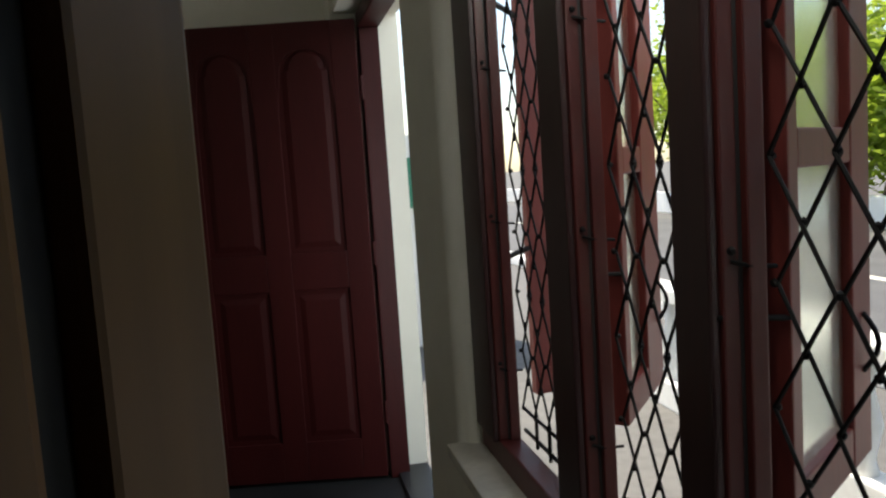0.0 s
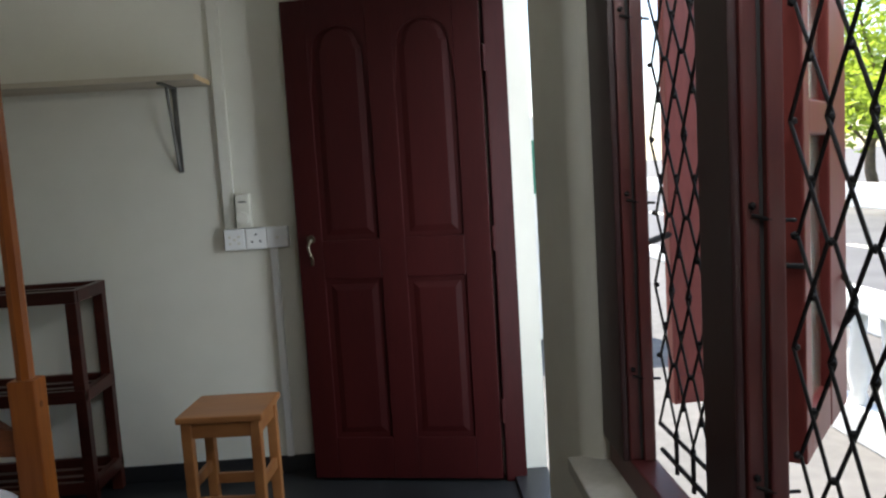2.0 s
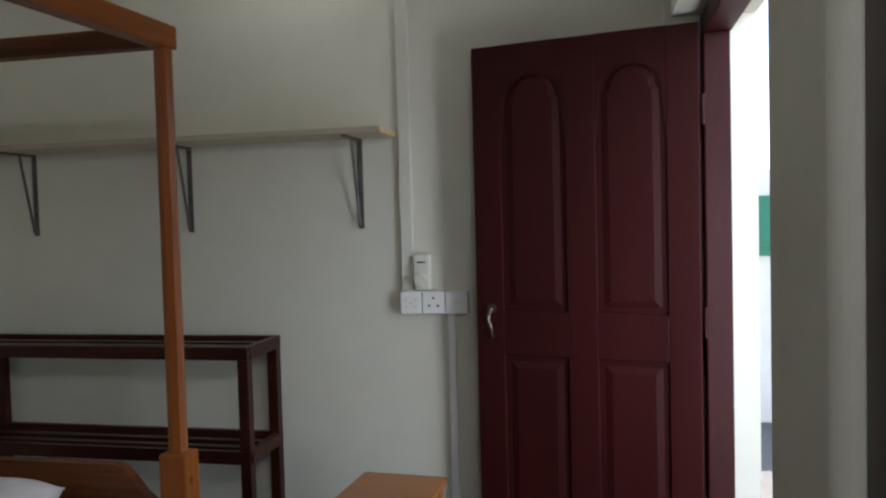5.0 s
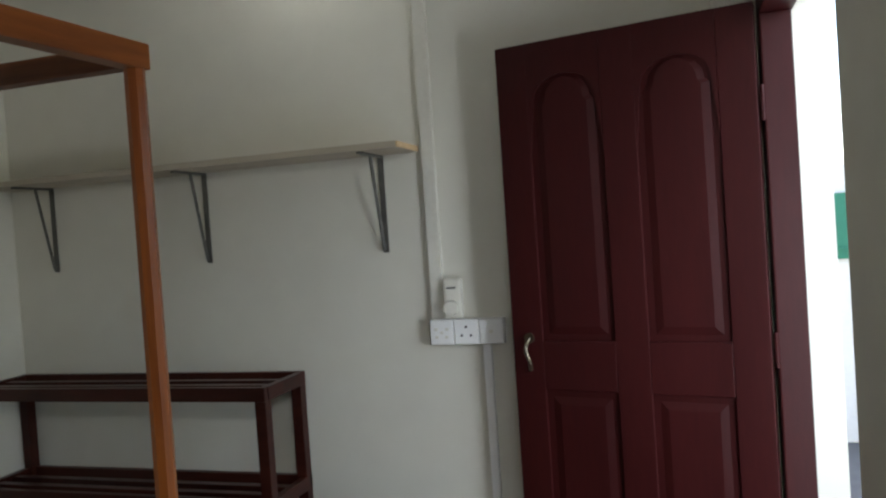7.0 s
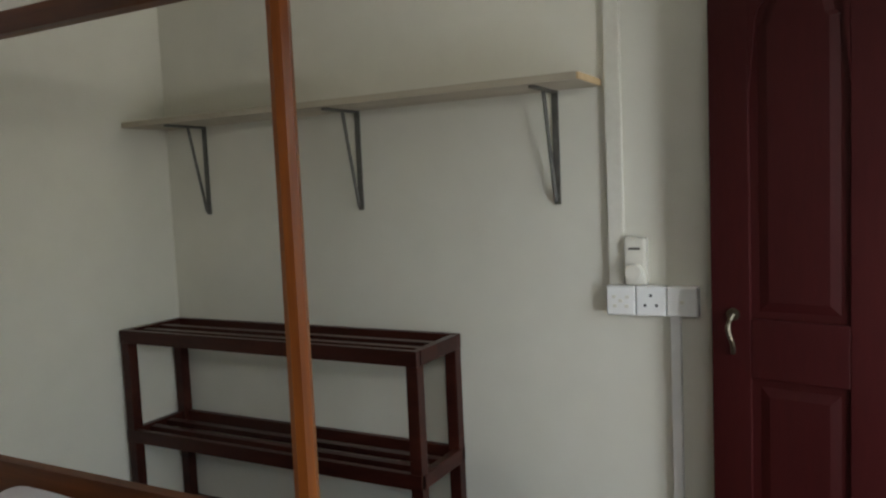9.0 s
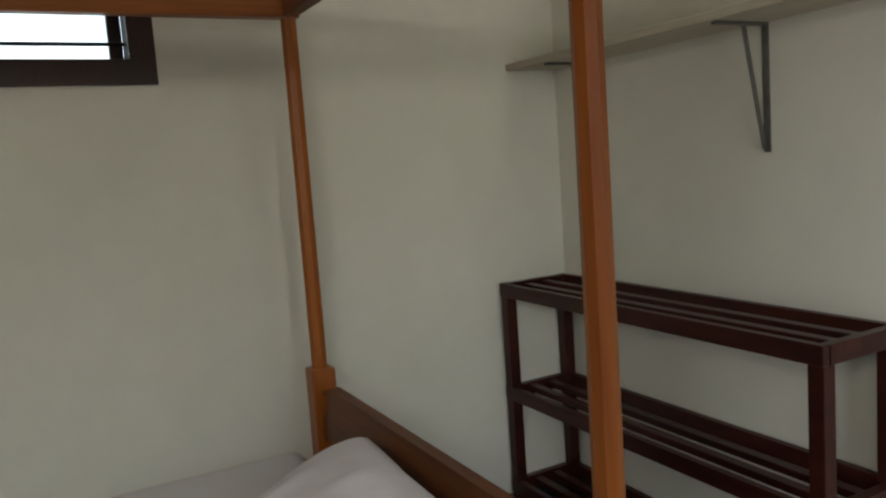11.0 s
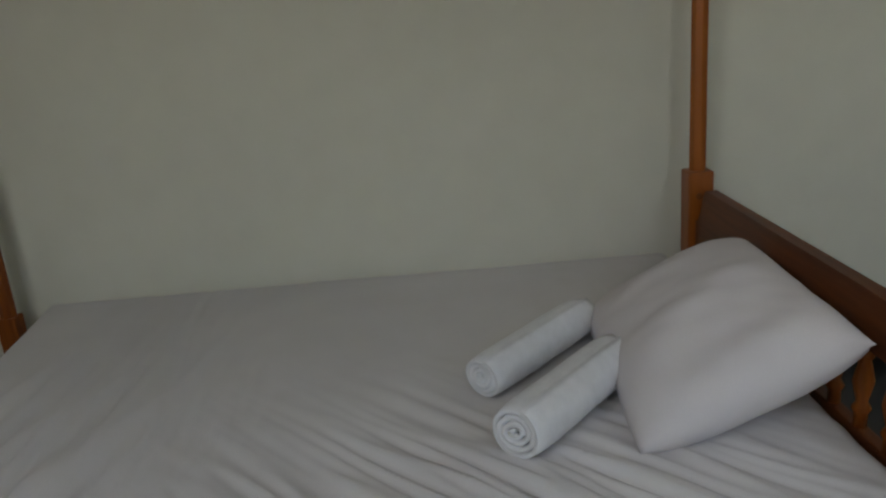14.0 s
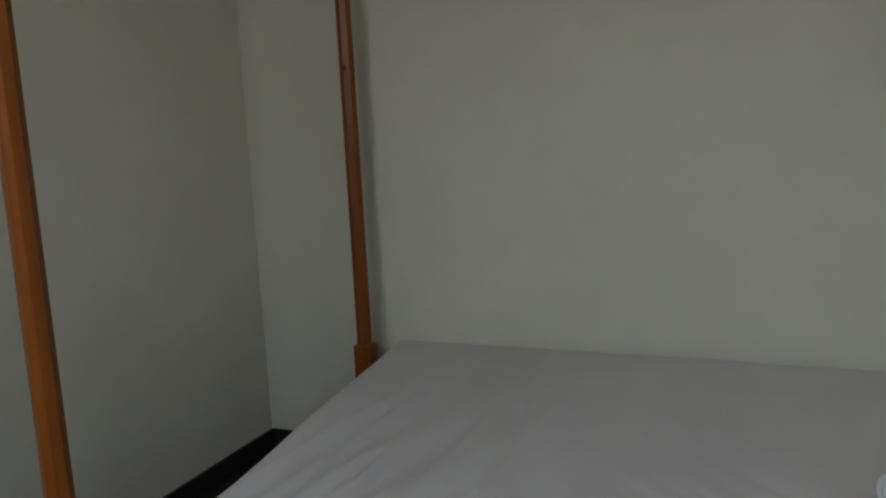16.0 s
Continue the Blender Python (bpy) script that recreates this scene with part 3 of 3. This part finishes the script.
for x0, x1 in ((BXF, BXF), (BXG, BXN)):
    part("canopy_beam", along(x0, x1, BT - 0.062, BT, 0.024, 0.03), TEAK_Y, bed)
    part("side_rail", along(x0, x1, 0.20, 0.36, 0.015, -0.038), TEAK_Y, bed)
for y, xn in ((BYF, BXG), (BYH, BXN)):
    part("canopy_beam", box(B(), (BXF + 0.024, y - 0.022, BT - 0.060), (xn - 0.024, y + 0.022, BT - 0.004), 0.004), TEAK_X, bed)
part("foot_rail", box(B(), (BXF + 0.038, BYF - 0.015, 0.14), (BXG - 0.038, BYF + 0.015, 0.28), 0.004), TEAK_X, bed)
a, b = BXF + 0.038, BXN - 0.038


def head_profile():
    """Headboard outline: level crest with a hollow curve at either end and a scalloped lower edge."""
    L = b - a
    top = [(0, 0.605), (0.03, 0.612), (0.065, 0.640), (0.10, 0.685), (0.125, 0.708), (0.15, 0.716)]
    o = [(a + x * 0.55, z) for x, z in top] + [(b - x, z) for x, z in reversed(top)]
    o += [(b, 0.53), (b - 0.10, 0.535), (b - 0.2, 0.575), (b - 0.32, 0.60), (a + 0.32, 0.60), (a + 0.2, 0.575), (a + 0.10, 0.535), (a, 0.53)]
    return o


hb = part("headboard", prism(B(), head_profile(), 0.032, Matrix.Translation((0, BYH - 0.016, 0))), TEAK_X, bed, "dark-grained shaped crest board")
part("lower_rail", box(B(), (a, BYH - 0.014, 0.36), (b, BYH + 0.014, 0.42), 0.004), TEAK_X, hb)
n = 13
for i in range(1, n):
    x = a + (b - a) * i / n
    zt = 0.545 if i in (1, n - 1) else (0.575 if i in (2, n - 2) else 0.60)
    h = zt - 0.42
    lathe_bm = lathe(B(), x, BYH, [(0.418, 0.013), (0.42 + h * 0.15, 0.013), (0.42 + h * 0.22, 0.019), (0.42 + h * 0.3, 0.011), (0.42 + h * 0.55, 0.021), (0.42 + h * 0.8, 0.011), (0.42 + h * 0.87, 0.018), (zt + 0.002, 0.013)], 10)
    part("spindle", lathe_bm, TEAK_Z, hb, smooth=True)


def cushion(name, material, lx, ly, hz, m, nx=40, ny=30, creases=0.0, seed=0.0, power=2.6, pinch=0.0, parent=None):
    """A stuffed, slightly creased rectangle; local z up."""
    bm = B()
    for side in (1, -1):
        g = []
        for j in range(ny + 1):
            row = []
            for i in range(nx + 1):
                u, v = 2 * i / nx - 1, 2 * j / ny - 1
                e = max(0.0, (1 - abs(u) ** power)) * max(0.0, (1 - abs(v) ** power))
                z = side * hz * (e ** 0.52)
                round_off = 1 - 0.05 * (abs(u) * abs(v)) ** 3
                k = 1 - pinch * (1 - abs(u)) ** 0.7 * abs(v) ** 3 * 0.5
                k2 = 1 - pinch * (1 - abs(v)) ** 0.7 * abs(u) ** 3 * 0.5
                x, y = lx * u * k2 * round_off, ly * v * k * round_off
                if side > 0 and creases:
                    z += creases * e ** 0.5 * (noise.noise((x * 7 + y * 3 + seed, (y - x) * 1.6, seed)) + 0.5 * noise.noise((x * 17, y * 9, seed)))
                    z -= creases * 0.55 * (1 - e) * e ** 0.3 * abs(noise.noise((math.atan2(y + ly, x + lx * 0.4) * 9, seed, 1.0)))
                row.append(bm.verts.new(m @ Vector((x, y, z))))
            g.append(row)
        for j in range(ny):
            for i in range(nx):
                f = (g[j][i], g[j][i + 1], g[j + 1][i + 1], g[j + 1][i])
                bm.faces.new(f if side > 0 else f[::-1])
    bmesh.ops.remove_doubles(bm, verts=bm.verts[:], dist=0.0004)
    bmesh.ops.recalc_face_normals(bm, faces=bm.faces[:])
    return part(name, bm, material, parent, smooth=True)


# mattress under a tucked, creased sheet
def bedding():
    bm = B()
    x0, x1, y0, y1, zt = XL + 0.008, -1.205, 0.005, 2.075, 0.465
    nx, ny = 150, 200
    g = []
    for j in range(ny + 1):
        row = []
        for i in range(nx + 1):
            u, v = i / nx, j / ny
            xe = x1 - 0.10 * (1 - v)
            x = x0 + (xe - x0) * u
            yf = y0 + 0.12 * (x - x0 - 0.1)
            y = yf + (y1 - yf) * v
            ex2 = min(xe - x, y - yf, y1 - y)
            drop = 0.0 if ex2 > 0.05 else 0.045 * (1 - ex2 / 0.05) ** 2
            ex3 = x - x0
            drop += 0.0 if ex3 > 0.03 else 0.035 * (1 - ex3 / 0.03) ** 2
            z = zt - drop
            # long drag folds running across the near half towards the pillow
            s = (x - x1) * 0.72 + (y - 1.3) * 0.70
            t = (x - x1) * 0.70 - (y - 1.3) * 0.72
            near = math.exp(-((x + 1.35) / 0.33) ** 2) * math.exp(-((y - 1.35) / 0.55) ** 2)
            z += 0.055 * near * (0.35 - abs(noise.noise((t * 15, s * 1.8, 3.1))) - 0.5 * abs(noise.noise((t * 31, s * 3.0, 5.1))))
            # folds dropping towards the foot
            foot = math.exp(-((y - 0.48) / 0.26) ** 2) * math.exp(-((x + 1.7) / 0.55) ** 2)
            z += 0.040 * foot * (0.3 - abs(noise.noise(((y + 0.12 * x) * 14, x * 1.9, 7.7))) - 0.4 * abs(noise.noise(((y - 0.1 * x) * 29, x * 3, 2.7))))
            z -= 0.010 * math.exp(-((y - 0.62 - 0.06 * math.sin(x * 3)) / 0.010) ** 2) * (0.35 if x < -2.2 else 0.6)
            z += 0.004 * noise.noise((x * 3, y * 3, 0.3)) + 0.0015 * noise.noise((x * 14, y * 14, 1.3))
            row.append(bm.verts.new((x, y, z)))
        g.append(row)
    for j in range(ny):
        for i in range(nx):
            bm.faces.new((g[j][i], g[j][i + 1], g[j + 1][i + 1], g[j + 1][i]))
    rim = [g[0][i] for i in range(nx + 1)] + [g[j][nx] for j in range(1, ny + 1)] + [g[ny][i] for i in range(nx - 1, -1, -1)] + [g[j][0] for j in range(ny - 1, 0, -1)]
    low = [bm.verts.new((v.co.x, v.co.y, 0.36)) for v in rim]
    for i in range(len(rim)):
        j = (i + 1) % len(rim)
        bm.faces.new((rim[j], rim[i], low[i], low[j]))
    return bm


mt = thing("mattress", "mattress under a creased pale grey cotton sheet", "mattress", (-1.95, 1.05, 0.36))
part("sheet", bedding(), SHEET, mt, "creased pale grey cotton sheet", smooth=True)
part("core", box(B(), (XL + 0.03, 0.22, 0.36), (-1.34, 2.05, 0.42), 0.02), PILLOWC, mt)
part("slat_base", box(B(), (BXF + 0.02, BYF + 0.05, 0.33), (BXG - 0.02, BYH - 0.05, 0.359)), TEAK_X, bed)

pm = Matrix.Translation((-1.79, 1.86, 0.572)) @ Matrix.Rotation(radians(-3), 4, "Z") @ Matrix.Rotation(radians(25), 4, "X")
pil = cushion("pillow", PILLOWC, 0.335, 0.235, 0.112, pm, creases=0.017, seed=4.0, pinch=0.16)
tagged(pil, "plump white pillow leaning against the headboard", "pillow")


def towel(name, p, q, r, seed):
    """A towel rolled up tight, spiral ends showing."""
    p, q = Vector(p), Vector(q)
    d = (q - p).normalized()
    side = d.cross(Vector((0, 0, 1))).normalized()
    up = side.cross(d)
    L = (q - p).length
    turns, seg, nl = 4.2, 130, 14
    bm = B()
    cols = []
    for i in range(seg + 1):
        f = i / seg
        th = turns * 2 * math.pi * f
        rr = 0.004 + (r - 0.004) * f
        col = []
        for k in range(nl + 1):
            s = k / nl
            e = 0.006 * math.sin(f * 23 + seed) * (1 if k in (0, nl) else 0)
            wob = 1 + 0.05 * noise.noise((s * 4 + seed, f * 3, seed)) * f
            tuck = 1 - 0.10 * max(0, abs(2 * s - 1) - 0.8) / 0.2
            v = p + d * (L * s + e) + (side * math.cos(th) * 1.06 + up * math.sin(th) * 0.94) * rr * wob * tuck
            col.append(bm.verts.new(v))
        cols.append(col)
    for i in range(seg):
        for k in range(nl):
            bm.faces.new((cols[i][k], cols[i][k + 1], cols[i + 1][k + 1], cols[i + 1][k]))
    me_ob = part(name, bm, TOWEL, None, smooth=True)
    sol = me_ob.modifiers.new("pile", "SOLIDIFY")
    sol.thickness = 0.009
    return tagged(me_ob, "rolled white terry towel on the bed", "towel", group="towels on the bed")


towel("rolled_towel", (-1.76, 1.375, 0.519), (-2.07, 1.655, 0.519), 0.058, 1.0)
towel("rolled_towel", (-1.515, 1.418, 0.524), (-1.815, 1.68, 0.523), 0.063, 2.4)

# ---- outdoors ----
bm = B()
bmesh.ops.create_grid(bm, x_segments=2, y_segments=2, size=400, matrix=Matrix.Translation((0, 0, -0.14)))
solid("ground", bm, GROUND, "pale sunlit concrete and earth ground", "ground")
bm = box(B(), (3.6, -60, -0.135), (9.0, 60, -0.12))
solid("road", bm, ROAD, "grey asphalt road beyond the yard", "road")
for k in range(-6, 14):
    tagged(part("road_stripe", box(B(), (6.1, k * 3.0, -0.119), (6.25, k * 3.0 + 1.5, -0.116)), LINE, None), "worn pale road stripe", "road marking", group="road stripes", kind="structure")
bm = box(B(), (3.35, -60, -0.14), (3.6, 60, -0.02), 0.02)
solid("kerb", bm, WHITE_OUT, "white painted kerb beside the road", "kerb")
# parapet of the porch
par = thing("parapet", "low white parapet with balusters", "parapet", (2.1, 3.0, -0.14))
part("coping", box(B(), (2.02, -3.0, 0.50), (2.20, 5.2, 0.58), 0.01), WHITE_OUT, par)
part("plinth", box(B(), (2.04, -3.0, -0.14), (2.18, 5.2, 0.02), 0.01), WHITE_OUT, par)
for k in range(32):
    y = -2.9 + k * 0.255
    part("baluster", lathe(B(), 2.11, y, [(0.018, 0.05), (0.08, 0.035), (0.22, 0.065), (0.36, 0.035), (0.502, 0.05)], 10), WHITE_OUT, par, smooth=True)
# yard wall with green shutter board, seen through the doorway
yw = thing("boundary_wall", "white boundary wall with a green panel", "wall", (1.6, 6.0, -0.14), kind="structure")
part("masonry", box(B(), (0.2, 6.0, -0.14), (1.7, 6.2, 1.66), 0.01), WHITE_OUT, yw)
gp = part("green_panel", box(B(), (0.79, 5.96, 1.05), (1.22, 5.998, 1.47), 0.004), GREEN, yw, "green painted board")
part("ledge", box(B(), (0.79, 5.94, 1.11), (1.22, 5.96, 1.125), 0.002), GREEN, gp)
# white wall across the road
bm = box(B(), (10.2, -40, -0.14), (10.4, 40, 0.42), 0.02)
solid("street_wall", bm, WHITE_OUT, "white painted wall across the road", "wall")


def tree(x, y, h, spread, seed):
    rnd = random.Random(seed)
    t = thing("tree", "leafy sunlit green tree beyond the road", "tree", (x, y, -0.14), group="street trees")
    bm = B()
    tips = []
    pts = [Vector((x, y, -0.14))]
    for k in range(1, 6):
        pts.append(Vector((x + rnd.uniform(-.15, .15), y + rnd.uniform(-.15, .15), h * 0.5 * k / 5)))
    for k, (p, q) in enumerate(zip(pts, pts[1:])):
        rod(bm, p, q, 0.16 - 0.018 * k, 9, 0.16 - 0.018 * (k + 1))
    for k in range(9):
        a2 = k * 2.4 + rnd.uniform(-.4, .4)
        b0 = pts[2 + k % 4]
        e = b0 + Vector((math.cos(a2) * spread * rnd.uniform(.45, .9), math.sin(a2) * spread * rnd.uniform(.45, .9), h * rnd.uniform(.12, .45)))
        rod(bm, b0, e, 0.05, 6, 0.015)
        tips += [e, (b0 + e) / 2 + Vector((0, 0, 0.2))]
    part("trunk", bm, BARK, t)
    vs, fs = [], []
    for tip in tips:
        for _ in range(240):
            c = tip + Vector((rnd.gauss(0, .55), rnd.gauss(0, .55), rnd.gauss(0, .42)))
            d = Vector((rnd.gauss(0, 1), rnd.gauss(0, 1), rnd.gauss(0, .5))).normalized() * rnd.uniform(.09, .17)
            w = d.cross(Vector((rnd.gauss(0, 1), rnd.gauss(0, 1), rnd.gauss(0, 1)))).normalized() * 0.05
            i0 = len(vs)
            vs += [c - d, c + w, c + d, c - w]
            fs.append((i0, i0 + 1, i0 + 2, i0 + 3))
    me = bpy.data.meshes.new("crown")
    me.from_pydata(vs, [], fs)
    me.materials.append(LEAF)
    cr = new("crown", me)
    cr.parent = t
    cr.matrix_parent_inverse = t.matrix_world.inverted()


for k, (x, y, h, s) in enumerate(((11.4, 10.0, 4.2, 2.3), (11.6, 5.2, 4.6, 2.4), (11.5, 14.5, 5.2, 2.6), (12.4, 1.0, 4.8, 2.3), (12.0, -3.0, 4.6, 2.2), (12.5, 20.0, 6.0, 2.8), (11.2, 7.5, 3.4, 1.9), (11.3, 12.2, 3.4, 2.0), (13.5, 24.0, 6.0, 2.6), (14.0, 17.0, 5.5, 2.6))):
    tree(x, y, h, s, k + 3)
tagged(part("roof_eave", box(B(), (XO, -3.0, 2.75), (XO + 0.55, 3.9, 2.85), 0.01), CEIL, None), "plain eave board over the windows", "eave", kind="structure")
